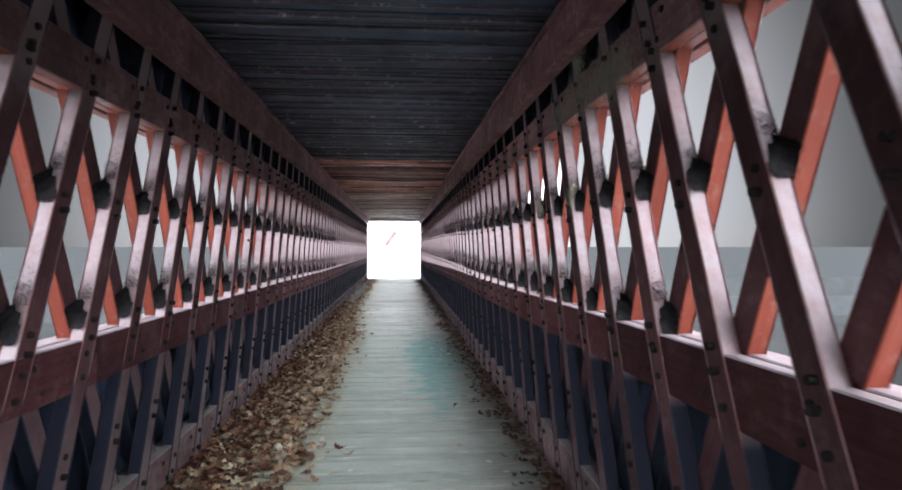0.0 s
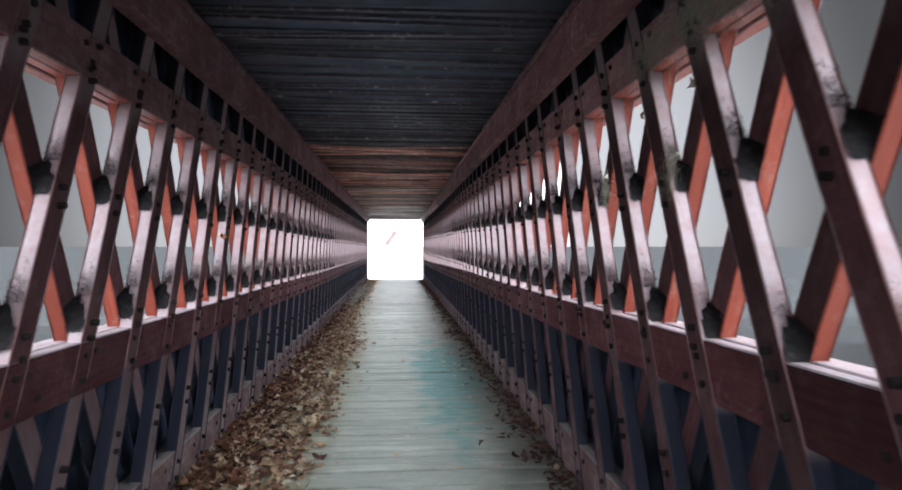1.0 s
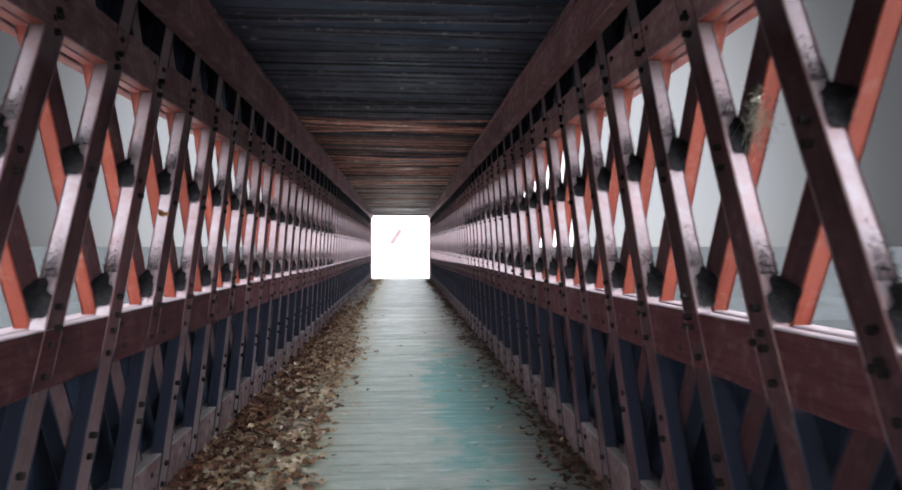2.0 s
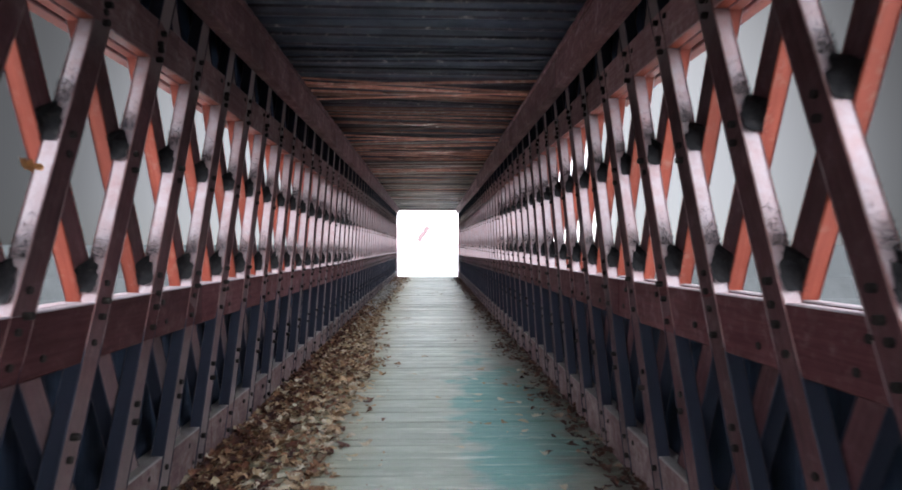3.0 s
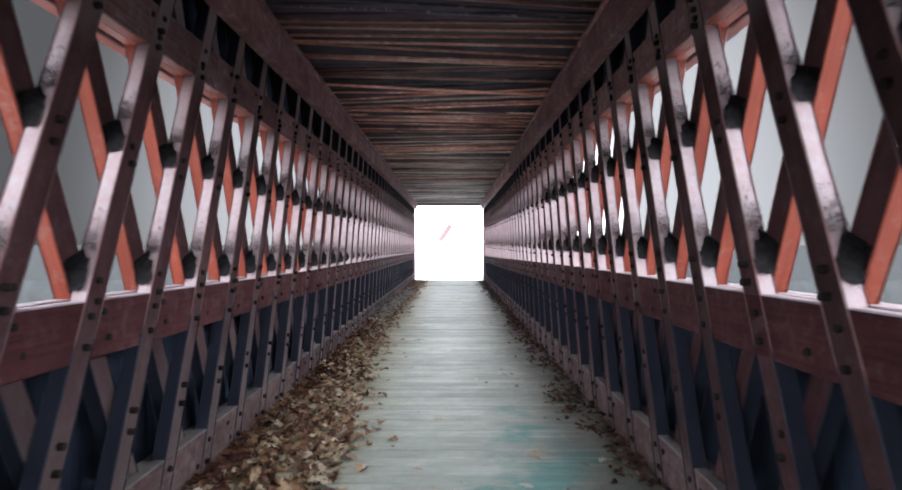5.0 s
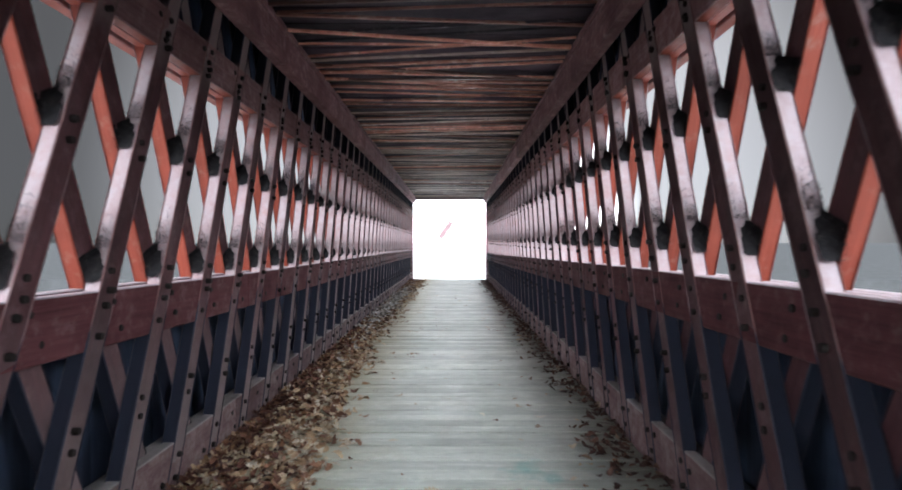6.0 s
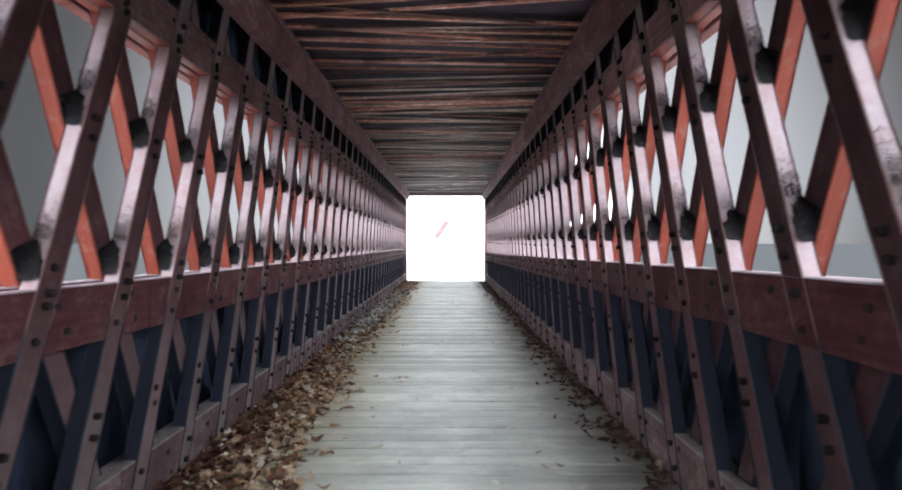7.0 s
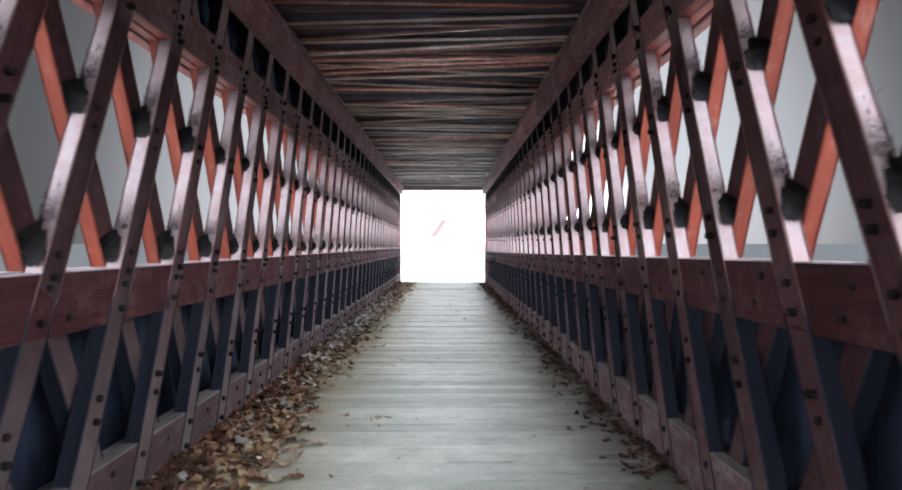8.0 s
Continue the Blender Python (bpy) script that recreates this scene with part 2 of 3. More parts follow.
def floor_stain(m):
    """A damp blue-green patch, dirt and painted shade along one wall and a tan leaf stain along the other."""
    nt = m.node_tree
    bsdf = nt.nodes["Principled BSDF"]
    old = bsdf.inputs["Base Color"].links[0].from_socket
    geo = nt.nodes.new("ShaderNodeNewGeometry")
    n = noise_tex(nt, geo.outputs["Position"], 2.4, 5, 0.6)
    wob = nt.nodes.new("ShaderNodeMapping")
    wob.vector_type = "POINT"
    wob.inputs["Location"].default_value = (-0.74 / 0.58, -9.6 / 3.6, 0)
    wob.inputs["Scale"].default_value = (1 / 0.58, 1 / 3.6, 0)
    nt.links.new(geo.outputs["Position"], wob.inputs[0])
    length = nt.nodes.new("ShaderNodeVectorMath")
    length.operation = "LENGTH"
    nt.links.new(wob.outputs[0], length.inputs[0])
    add = nt.nodes.new("ShaderNodeMath")
    add.operation = "MULTIPLY_ADD"
    add.inputs[1].default_value = 2.2
    low = node(nt, "ShaderNodeMath")
    low.operation = "SUBTRACT"
    low.inputs[1].default_value = 0.55
    nt.links.new(length.outputs["Value"], low.inputs[0])
    nt.links.new(n, add.inputs[0])
    nt.links.new(low.outputs[0], add.inputs[2])
    patch = ramp(nt, add.outputs[0], [(0.0, 0.0), (1.0, 0.0)])
    r = patch.node
    r.color_ramp.elements[0].position, r.color_ramp.elements[0].color = 0.75, (0.92, 0.92, 0.92, 1)
    r.color_ramp.elements[1].position, r.color_ramp.elements[1].color = 1.0, (0, 0, 0, 1)
    half = nt.nodes.new("ShaderNodeMath")
    half.operation = "MULTIPLY"
    half.inputs[1].default_value = 0.72
    nt.links.new(add.outputs[0], half.inputs[0])
    nt.links.new(half.outputs[0], r.inputs[0])
    big = noise_tex(nt, geo.outputs["Position"], 0.9, 4, 0.6)
    old = mix(nt, ramp(nt, big, [(0.42, 0.0), (0.62, 0.55)]), old, (0.45, 0.46, 0.39))
    sep = nt.nodes.new("ShaderNodeSeparateXYZ")
    nt.links.new(geo.outputs["Position"], sep.inputs[0])
    worn = nt.nodes.new("ShaderNodeMath")
    worn.operation = "MULTIPLY_ADD"
    worn.inputs[1].default_value = 5.0
    nt.links.new(big, worn.inputs[0])
    nt.links.new(sep.outputs[1], worn.inputs[2])
    algae = nt.nodes.new("ShaderNodeMapRange")
    algae.inputs["From Min"].default_value, algae.inputs["From Max"].default_value = 12.0, 17.5
    algae.inputs["To Min"].default_value, algae.inputs["To Max"].default_value = 0.62, 0.0
    nt.links.new(worn.outputs[0], algae.inputs["Value"])
    old = mix(nt, algae.outputs[0], old, (0.385, 0.42, 0.345))
    col = mix(nt, patch, old, (0.215, 0.405, 0.365))
    stretch = nt.nodes.new("ShaderNodeMapping")
    stretch.inputs["Scale"].default_value = (1.8, 15.0, 1.0)
    nt.links.new(geo.outputs["Position"], stretch.inputs[0])
    streak = noise_tex(nt, stretch.outputs[0], 1.0, 6, 0.65)
    col = mix(nt, ramp(nt, streak, [(0.56, 0.0), (0.72, 0.75)]), col, (0.81, 0.79, 0.71))
    col = mix(nt, ramp(nt, streak, [(0.28, 0.5), (0.42, 0.0)]), col, (0.22, 0.22, 0.18))
    scratch = nt.nodes.new("ShaderNodeMapping")
    scratch.inputs["Scale"].default_value = (3.2, 64.0, 1.0)
    nt.links.new(geo.outputs["Position"], scratch.inputs[0])
    fine = noise_tex(nt, scratch.outputs[0], 1.0, 7, 0.7)
    col = mix(nt, ramp(nt, fine, [(0.58, 0.0), (0.70, 0.55)]), col, (0.84, 0.83, 0.77))
    col = mix(nt, ramp(nt, fine, [(0.30, 0.65), (0.42, 0.0)]), col, (0.15, 0.15, 0.12))
    # first entry darkens one margin: dirt with shade put into the colour
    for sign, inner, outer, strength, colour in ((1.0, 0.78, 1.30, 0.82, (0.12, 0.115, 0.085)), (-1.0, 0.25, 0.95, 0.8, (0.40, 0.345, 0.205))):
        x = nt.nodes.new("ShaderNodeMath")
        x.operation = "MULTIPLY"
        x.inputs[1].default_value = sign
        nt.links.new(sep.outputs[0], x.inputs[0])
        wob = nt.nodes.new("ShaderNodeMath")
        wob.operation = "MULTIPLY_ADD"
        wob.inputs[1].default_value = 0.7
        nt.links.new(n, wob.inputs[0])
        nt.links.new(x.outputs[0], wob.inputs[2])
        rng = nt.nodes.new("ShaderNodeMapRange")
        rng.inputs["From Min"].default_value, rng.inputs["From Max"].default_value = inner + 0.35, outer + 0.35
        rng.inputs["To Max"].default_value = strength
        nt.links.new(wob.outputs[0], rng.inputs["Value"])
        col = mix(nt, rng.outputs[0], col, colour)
    nt.links.new(col, bsdf.inputs["Base Color"])


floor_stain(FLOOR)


def leaf_material(name, stops, island, damp_share=0.4):
    """Each leaf takes one of several browns; whole patches of the drift are damper and darker."""
    m, nt, bsdf = mat(name)
    col = ramp(nt, random_value(nt, island), stops)
    geo = nt.nodes.new("ShaderNodeNewGeometry")
    damp = noise_tex(nt, geo.outputs["Position"], 3.5, 4, 0.6)
    col = mix(nt, ramp(nt, damp, [(0.45, 0.0), (0.65, damp_share)]), col, (0.13, 0.05, 0.025))
    n = noise_tex(nt, geo.outputs["Position"], 60, 4, 0.6)
    col = mix(nt, ramp(nt, n, [(0.3, 0.0), (0.7, damp_share)]), col, (0.07, 0.035, 0.02))
    nt.links.new(col, bsdf.inputs["Base Color"])
    bsdf.inputs["Roughness"].default_value = 0.6
    bsdf.inputs["Specular IOR Level"].default_value = 0.2
    return m


BROWN = [(0.0, (0.11, 0.050, 0.032)), (0.22, (0.33, 0.165, 0.092)), (0.45, (0.56, 0.36, 0.205)), (0.7, (0.72, 0.56, 0.36)), (1.0, (0.85, 0.76, 0.60))]
LEAVES = leaf_material("dry_leaves", BROWN, True)
DARKER_LEAVES = leaf_material("darker_leaves", [(0.0, (0.050, 0.022, 0.022)), (0.5, (0.150, 0.058, 0.042)), (0.85, (0.31, 0.145, 0.085)), (1.0, (0.55, 0.38, 0.25))], True)
LEAF = leaf_material("dry_leaf", [(0.0, (0.30, 0.20, 0.13)), (0.25, (0.52, 0.40, 0.25)), (0.6, (0.68, 0.58, 0.42)), (1.0, (0.80, 0.74, 0.62))], False, 0.12)
# leaf browns darkened to stand for the shade along this wall
SHADED_LEAVES = leaf_material("shaded_leaves", [(0.0, (0.030, 0.016, 0.015)), (0.6, (0.085, 0.042, 0.034)), (0.9, (0.21, 0.115, 0.08)), (1.0, (0.50, 0.40, 0.30))], True)
PALE = leaf_material("pale_leaves", [(0.0, (0.42, 0.38, 0.33)), (1.0, (0.75, 0.72, 0.68))], True)
ORANGE = leaf_material("orange_leaf", [(0.0, (0.55, 0.22, 0.07)), (1.0, (0.6, 0.25, 0.08))], False)
# near-black crossing colour, for shade as well as web dirt
SHADE_DIRT, dnt, db = mat("crossing_shade_dirt")
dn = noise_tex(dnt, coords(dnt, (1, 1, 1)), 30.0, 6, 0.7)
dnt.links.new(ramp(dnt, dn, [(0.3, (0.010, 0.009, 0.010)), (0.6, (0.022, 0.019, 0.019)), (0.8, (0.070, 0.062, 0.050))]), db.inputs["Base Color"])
db.inputs["Roughness"].default_value = 1.0
db.inputs["Specular IOR Level"].default_value = 0.05
WEB, wnt, wb = mat("dusty_cobweb")
wb.inputs["Base Color"].default_value = (0.46, 0.43, 0.34, 1)
wb.inputs["Roughness"].default_value = 0.9
# bank tone picked to blend with the grey side sky
GROUND, gnt, gb = mat("dark_bank_pale_bounce")
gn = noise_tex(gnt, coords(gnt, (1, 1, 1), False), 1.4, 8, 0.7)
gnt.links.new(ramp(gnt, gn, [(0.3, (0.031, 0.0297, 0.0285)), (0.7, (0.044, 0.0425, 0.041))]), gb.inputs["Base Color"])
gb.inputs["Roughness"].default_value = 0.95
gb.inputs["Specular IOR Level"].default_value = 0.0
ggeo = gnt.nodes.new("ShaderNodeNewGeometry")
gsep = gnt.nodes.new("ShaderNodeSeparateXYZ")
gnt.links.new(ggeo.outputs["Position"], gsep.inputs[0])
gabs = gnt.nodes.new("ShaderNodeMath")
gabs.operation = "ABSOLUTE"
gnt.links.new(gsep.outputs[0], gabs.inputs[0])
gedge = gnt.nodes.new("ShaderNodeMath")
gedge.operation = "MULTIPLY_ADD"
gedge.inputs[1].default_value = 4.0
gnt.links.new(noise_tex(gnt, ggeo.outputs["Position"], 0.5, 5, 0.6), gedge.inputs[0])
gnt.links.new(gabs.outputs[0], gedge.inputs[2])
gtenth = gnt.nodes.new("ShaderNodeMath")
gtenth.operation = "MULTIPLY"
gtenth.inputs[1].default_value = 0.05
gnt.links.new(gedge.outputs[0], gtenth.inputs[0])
# pale strip painted under the bridge to bounce light up; never in view
bounce_strip = ramp(gnt, noise_tex(gnt, ggeo.outputs["Position"], 9.0, 8, 0.75), [(0.3, (0.34, 0.325, 0.31)), (0.7, (0.50, 0.485, 0.465))])
gnt.links.new(mix(gnt, ramp(gnt, gtenth.outputs[0], [(0.42, 1.0), (0.47, 0.0)]), gb.inputs["Base Color"].links[0].from_socket, bounce_strip), gb.inputs["Base Color"])
GRAVEL, vnt, vb = mat("pale_gravel")
vn = noise_tex(vnt, coords(vnt, (1, 1, 1), False), 3.0, 8, 0.7)
vnt.links.new(ramp(vnt, vn, [(0.3, (0.60, 0.59, 0.57)), (0.7, (0.72, 0.71, 0.69))]), vb.inputs["Base Color"])
vb.inputs["Roughness"].default_value = 0.95
WATER, qnt, qb = mat("calm_river_water")
qb.inputs["Base Color"].default_value = (0.021, 0.0205, 0.0195, 1)
qb.inputs["Roughness"].default_value = 0.06
qn = noise_tex(qnt, coords(qnt, (1, 2.5, 1), False), 2.2, 4, 0.6)
qbump = node(qnt, "ShaderNodeBump", Strength=0.05, Distance=0.05)
qnt.links.new(qn, qbump.inputs["Height"])
qnt.links.new(qbump.outputs[0], qb.inputs["Normal"])
FAR_RED, fnt, fb = mat("far_red_paint")
fn = noise_tex(fnt, coords(fnt, (1, 1, 1), False), 2.0, 4, 0.6)
fnt.links.new(ramp(fnt, fn, [(0.3, (0.085, 0.042, 0.042)), (0.7, (0.105, 0.052, 0.052))]), fb.inputs["Base Color"])
FAR_WHITE, ont, ob_ = mat("far_white_paint")
on = noise_tex(ont, coords(ont, (1, 1, 1), False), 1.0, 4, 0.6)
ont.links.new(ramp(ont, on, [(0.3, (0.76, 0.76, 0.75)), (0.7, (0.82, 0.82, 0.81))]), ob_.inputs["Base Color"])


# ---- mesh helpers ----
def part(name, bm, material, parent=None, label="", m=None):
    data = bpy.data.meshes.new(name)
    bm.to_mesh(data)
    bm.free()
    data.materials.append(material)
    o = new(name, data)
    if parent:
        o.parent = parent
    if m is not None:
        o.matrix_basis = m
    if label:
        tagged(o, label)
    return o


def share(name, data, parent, m):
    o = new(name, data)
    o.parent = parent
    o.matrix_basis = m
    return o


def empty(name, label, category, group="", kind="", at=(0, 0, 0)):
    o = new(name)
    o.location = at
    return tagged(o, label, category, group, kind)


def add_box(bm, lo, hi, bevel=0.0, m=None):
    """A box between two corners, with slightly chamfered edges."""
    made = bmesh.ops.create_cube(bm, size=1.0)
    c = [(a + b) / 2 for a, b in zip(lo, hi)]
    s = [b - a for a, b in zip(lo, hi)]
    t = Matrix.Translation(c) @ Matrix.Diagonal((*s, 1))
    bmesh.ops.transform(bm, matrix=(m @ t) if m else t, verts=made["verts"])
    if bevel:
        edges = {e for v in made["verts"] for e in v.link_edges}
        bmesh.ops.bevel(bm, geom=list(edges), offset=bevel, segments=1, affect="EDGES")


def boxes_mesh(items):
    """Many plain boxes at once: each is a matrix that places the unit cube."""
    verts, faces = [], []
    unit = [(-.5, -.5, -.5), (.5, -.5, -.5), (.5, .5, -.5), (-.5, .5, -.5), (-.5, -.5, .5), (.5, -.5, .5), (.5, .5, .5), (-.5, .5, .5)]
    quads = [(3, 2, 1, 0), (4, 5, 6, 7), (0, 1, 5, 4), (1, 2, 6, 5), (2, 3, 7, 6), (3, 0, 4, 7)]
    for m in items:
        k = len(verts)
        verts += [tuple(m @ Vector(u)) for u in unit]
        faces += [tuple(k + i for i in q) for q in quads]
    return verts, faces


def joined(name, verts, faces, material, parent=None):
    data = bpy.data.meshes.new(name)
    data.from_pydata(verts, [], faces)
    data.materials.append(material)
    o = new(name, data)
    if parent:
        o.parent = parent
    return o


rnd = random.Random(7)


# heights along the bridge, fitted to the camera's view; one truss sags more about the middle
def settle(side, y):
    if side > 0:
        return float(np.interp(y, (4.2, 9, 13.3, 26), (0.018, 0.007, 0.035, 0.0)))
    return float(np.interp(y, (4.8, 9, 14, 26), (-0.024, -0.012, -0.040, 0.0)))


def sill_z(side, y):
    return settle(side, y) + ((1.178 - 0.009 * (y - 8)) if side > 0 else (1.168 - 0.0042 * (y - 8)))


def head_z(side, y):
    return settle(side, y) + (2.43 if side > 0 else 2.40) - 0.007 * (y - 8)


def ceiling_z(y):
    return 3.135 - 0.007 * (y - 8)


def beam_z(y):
    return 2.83 - 0.003 * (y - 8)


def tip(side):
    """Phase along y, height and slope of the lower tips of the upper diamonds."""
    return (0.2836, 2.012, 0.0048) if side > 0 else (0.345, 1.988, -0.0062)


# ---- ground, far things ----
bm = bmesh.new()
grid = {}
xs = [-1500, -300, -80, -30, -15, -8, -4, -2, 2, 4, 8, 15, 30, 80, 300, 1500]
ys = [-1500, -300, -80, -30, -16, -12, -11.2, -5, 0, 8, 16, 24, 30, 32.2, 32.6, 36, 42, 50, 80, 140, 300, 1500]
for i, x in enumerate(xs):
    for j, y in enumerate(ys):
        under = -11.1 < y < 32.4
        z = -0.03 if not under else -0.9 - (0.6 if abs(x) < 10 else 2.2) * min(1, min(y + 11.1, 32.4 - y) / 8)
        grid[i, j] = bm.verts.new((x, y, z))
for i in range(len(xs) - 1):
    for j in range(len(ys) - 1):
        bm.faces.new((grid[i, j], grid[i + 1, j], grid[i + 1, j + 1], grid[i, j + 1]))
tagged(part("ground", bm, GROUND), "dark earth banks with an added pale light-bouncing strip under the bridge", "ground", kind="structure")
bm = bmesh.new()
rows = [(32.56, 4), (34, 5), (40, 6), (60, 9), (140, 22), (1500, 250)]
edge = [(bm.verts.new((-w, y, -0.018)), bm.verts.new((w, y, -0.018))) for y, w in rows]
for (a, b), (c, d) in zip(edge, edge[1:]):
    bm.faces.new((a, b, d, c))
tagged(part("road", bm, GRAVEL), "pale bright gravel road beyond the bridge", "road", kind="structure")
# assumed river, added so the openings keep a sky tone below the horizon
bm = bmesh.new()
bmesh.ops.create_grid(bm, x_segments=1, y_segments=1, size=0.5)
tagged(part("water", bm, WATER, m=pose(0, 10.6, -1.7) @ Matrix.Diagonal((3000, 39.0, 1, 1))), "added sheet of calm grey river water under the bridge", "water", kind="structure")

# ---- lattice trusses ----
LEN = 3.22 / math.sin(math.atan(LEAN))


def lit_faces(data, inner, material=None):
    """The outward sides take the brighter red, as lit from outside; the inner face is dark weathered timber."""
    data.materials.append(material or LIT_RED)
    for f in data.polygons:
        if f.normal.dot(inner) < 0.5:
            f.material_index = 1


def plank_data_for(side, seed):
    """A sawn lattice plank with slightly wavy, worn edges."""
    rings, vs, fs = 17, [], []
    for i in range(rings):
        x = (i / (rings - 1) - 0.5) * LEN
        for k, (sy, sz) in enumerate(((-1, -1), (1, -1), (1, 1), (-1, 1))):
            c = 0.0045 + 0.004 * abs(noise.noise((x * 2.3, seed * 7 + k, 0)))
            w = PW / 2 + 0.0030 * noise.noise((x * 1.3, seed * 3.1 + sz * 5, 2)) + 0.0018 * noise.noise((x * 5.1, seed + sz, 4))
            h = PT / 2
            a, b = (sy * h, sz * (w - c)), (sy * (h - c), sz * w)
            vs += [(x, *p) for p in ((b, a) if sy * sz > 0 else (a, b))]
    for i in range(rings - 1):
        for k in range(8):
            a, b = 8 * i + k, 8 * i + (k + 1) % 8
            fs.append((a, a + 8, b + 8, b))
    fs += [tuple(range(8)), tuple(range(8 * rings - 1, 8 * rings - 9, -1))]
    d = bpy.data.meshes.new("plank")
    d.from_pydata(vs, [], fs)
    bm = bmesh.new()
    bm.from_mesh(d)
    bmesh.ops.recalc_face_normals(bm, faces=bm.faces)
    bm.to_mesh(d)
    bm.free()
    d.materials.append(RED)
    lit_faces(d, Vector((0, side, 0)))
    return d


peg_bm = bmesh.new()
bmesh.ops.create_cone(peg_bm, cap_ends=True, segments=10, radius1=0.017, radius2=0.015, depth=0.05)
peg_mesh = bpy.data.meshes.new("peg")
peg_bm.to_mesh(peg_mesh)
peg_bm.free()
peg_mesh.materials.append(PEG)

ANGLE = math.degrees(math.atan(LEAN))


def long_boards(name, parent, side, x0, x1, zlo, zhi, material, length=4.9, start=Y0, slope_fn=None):
    """A run of long boards butted end to end between two depths, following a height function."""
    y = start
    while y < Y1 - 0.05:
        y2 = min(Y1, y + length)
        if Y1 - y2 < 1.0:
            y2 = Y1
        za, zb = slope_fn(y), slope_fn(y2)
        bm = bmesh.new()
        j = rnd.uniform(-0.0015, 0.0015)
        lo, hi = sorted((side * (x0 + j), side * (x1 + j)))
        rise = math.degrees(math.atan2(zb - za, y2 - y))
        L = y2 - y - 0.006
        add_box(bm, (-L / 2, -hi, zlo), (L / 2, -lo, zhi), 0.006)
        o = part(name, bm, material, parent, m=pose(0, (y + y2) / 2, (za + zb) / 2, 0, 0, 90) @ pose(0, 0, 0, 0, -rise, 0))
        if material in (CHORD, HEAD, LIT_HEAD):
            lit_faces(o.data, Vector((0, side, 0)))
        y = y2
        length = 4.9 + rnd.uniform(-0.4, 0.4)


def truss(side):
    label = "dark red pegged timber lattice truss with a dusty webbed top chord coloured paler, as lit" if side > 0 else "dark red pegged timber lattice truss with leaf dust on its foot"
    t = empty("lattice_truss", label, "bridge truss", "lattice trusses of the bridge", at=(0, 0, 0))
    ph, zt, slope = tip(side)
    zc = zt - LEAN * PW / math.sin(math.atan(LEAN)) / 2
    pegs = []
    meshes = [plank_data_for(side, k) for k in range(8)]
    zmid = 1.46
    n0, n1 = int((Y0 - 1.2) / PITCH), int((Y1 + 1.2) / PITCH)
    for n in range(n0, n1):
        y = ph + n * PITCH
        shift = slope * (y - 8) + settle(side, y)
        for layer in (0, 1):
            d = 1 if layer == 0 else -1
            yc = y + d * (zmid - zc - shift) / LEAN
            if yc < Y0 + 0.35 or yc > Y1 - 0.35:
                continue
            x = side * (HALF - 0.005 + PT * (0.5 + layer) + rnd.uniform(-0.002, 0.002))
            m = pose(x, yc, zmid, 0, 0, 90) @ pose(0, 0, 0, 0, -d * (ANGLE + rnd.uniform(-0.25, 0.25)), 0)
            share("plank", rnd.choice(meshes), t, m)
        for row in (-2, -1, 0, 1):
            py = y + (PITCH / 2 if row % 2 else 0)
            pz = zc + shift + row * LEAN * PITCH / 2
            if not (Y0 + 0.4 < py < Y1 - 0.4):
                continue
            for dz in (-0.042, 0.042):
                pegs.append(pose(side * (HALF + rnd.choice((0.014, 0.008, 0.004, 0.0, -0.006))), py + rnd.uniform(-0.008, 0.008) + dz * 0.25, pz + dz + rnd.uniform(-0.008, 0.008), 0, -90 * side, 0))
        for top, drop in ((sill_z(side, y), -0.122), (head_z(side, y), 0.118), (0.25, -0.125)):
            pz = top + drop
            run = (pz - zc - shift) / LEAN
            for d, deep in ((1, 0.0), (-1, 0.013)):
                if Y0 + 0.4 < y + d * run < Y1 - 0.4:
                    for dz in (-0.055, 0.055):
                        pegs.append(pose(side * (HALF + deep + rnd.choice((0.014, 0.008, 0.002))), y + d * (run + dz / LEAN) + rnd.uniform(-0.01, 0.01), pz + dz + rnd.uniform(-0.01, 0.01), 0, -90 * side, 0))
    near = [m for m in pegs if 5.5 < m.translation.y < 13.9]
    far = [m for m in pegs if not 5.5 < m.translation.y < 13.9]
    for m in near:
        share("peg", peg_mesh, t, m)
    vs, fs = [], []
    for m in far:
        k = len(vs)
        vs += [tuple(m @ v.co) for v in peg_mesh.vertices]
        fs += [tuple(k + i for i in f.vertices) for f in peg_mesh.polygons]
    tagged(joined("far_peg", vs, fs, PEG, t), "small dark wooden pegs", kind="stuff")
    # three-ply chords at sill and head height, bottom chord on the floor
    for zfun, lo, hi, stock in ((lambda y: sill_z(side, y), -0.245, 0.0, CHORD), (lambda y: head_z(side, y), 0.0, 0.235, LIT_HEAD if side > 0 else HEAD)):
        for x0, x1, dz in ((HALF + 0.001, HALF + PT - 0.006, 0.0), (HALF + PT + 0.002, HALF + 2 * PT - 0.010, 0.004), (HALF + 2 * PT + 0.006, HALF + 3 * PT, -0.004)):
            long_boards("chord_board", t, side, x0, x1, lo + dz, hi + dz, stock, slope_fn=zfun, length=4.9 + dz * 200)
    for x0, x1, dz in ((HALF + 0.002, HALF + PT - 0.006, 0.0), (HALF + PT - 0.004, HALF + 2 * PT - 0.010, -0.012)):
        long_boards("kick_board", t, side, x0, x1, -0.2, 0.25 + dz, KICK, slope_fn=lambda y: 0.0)
    return t


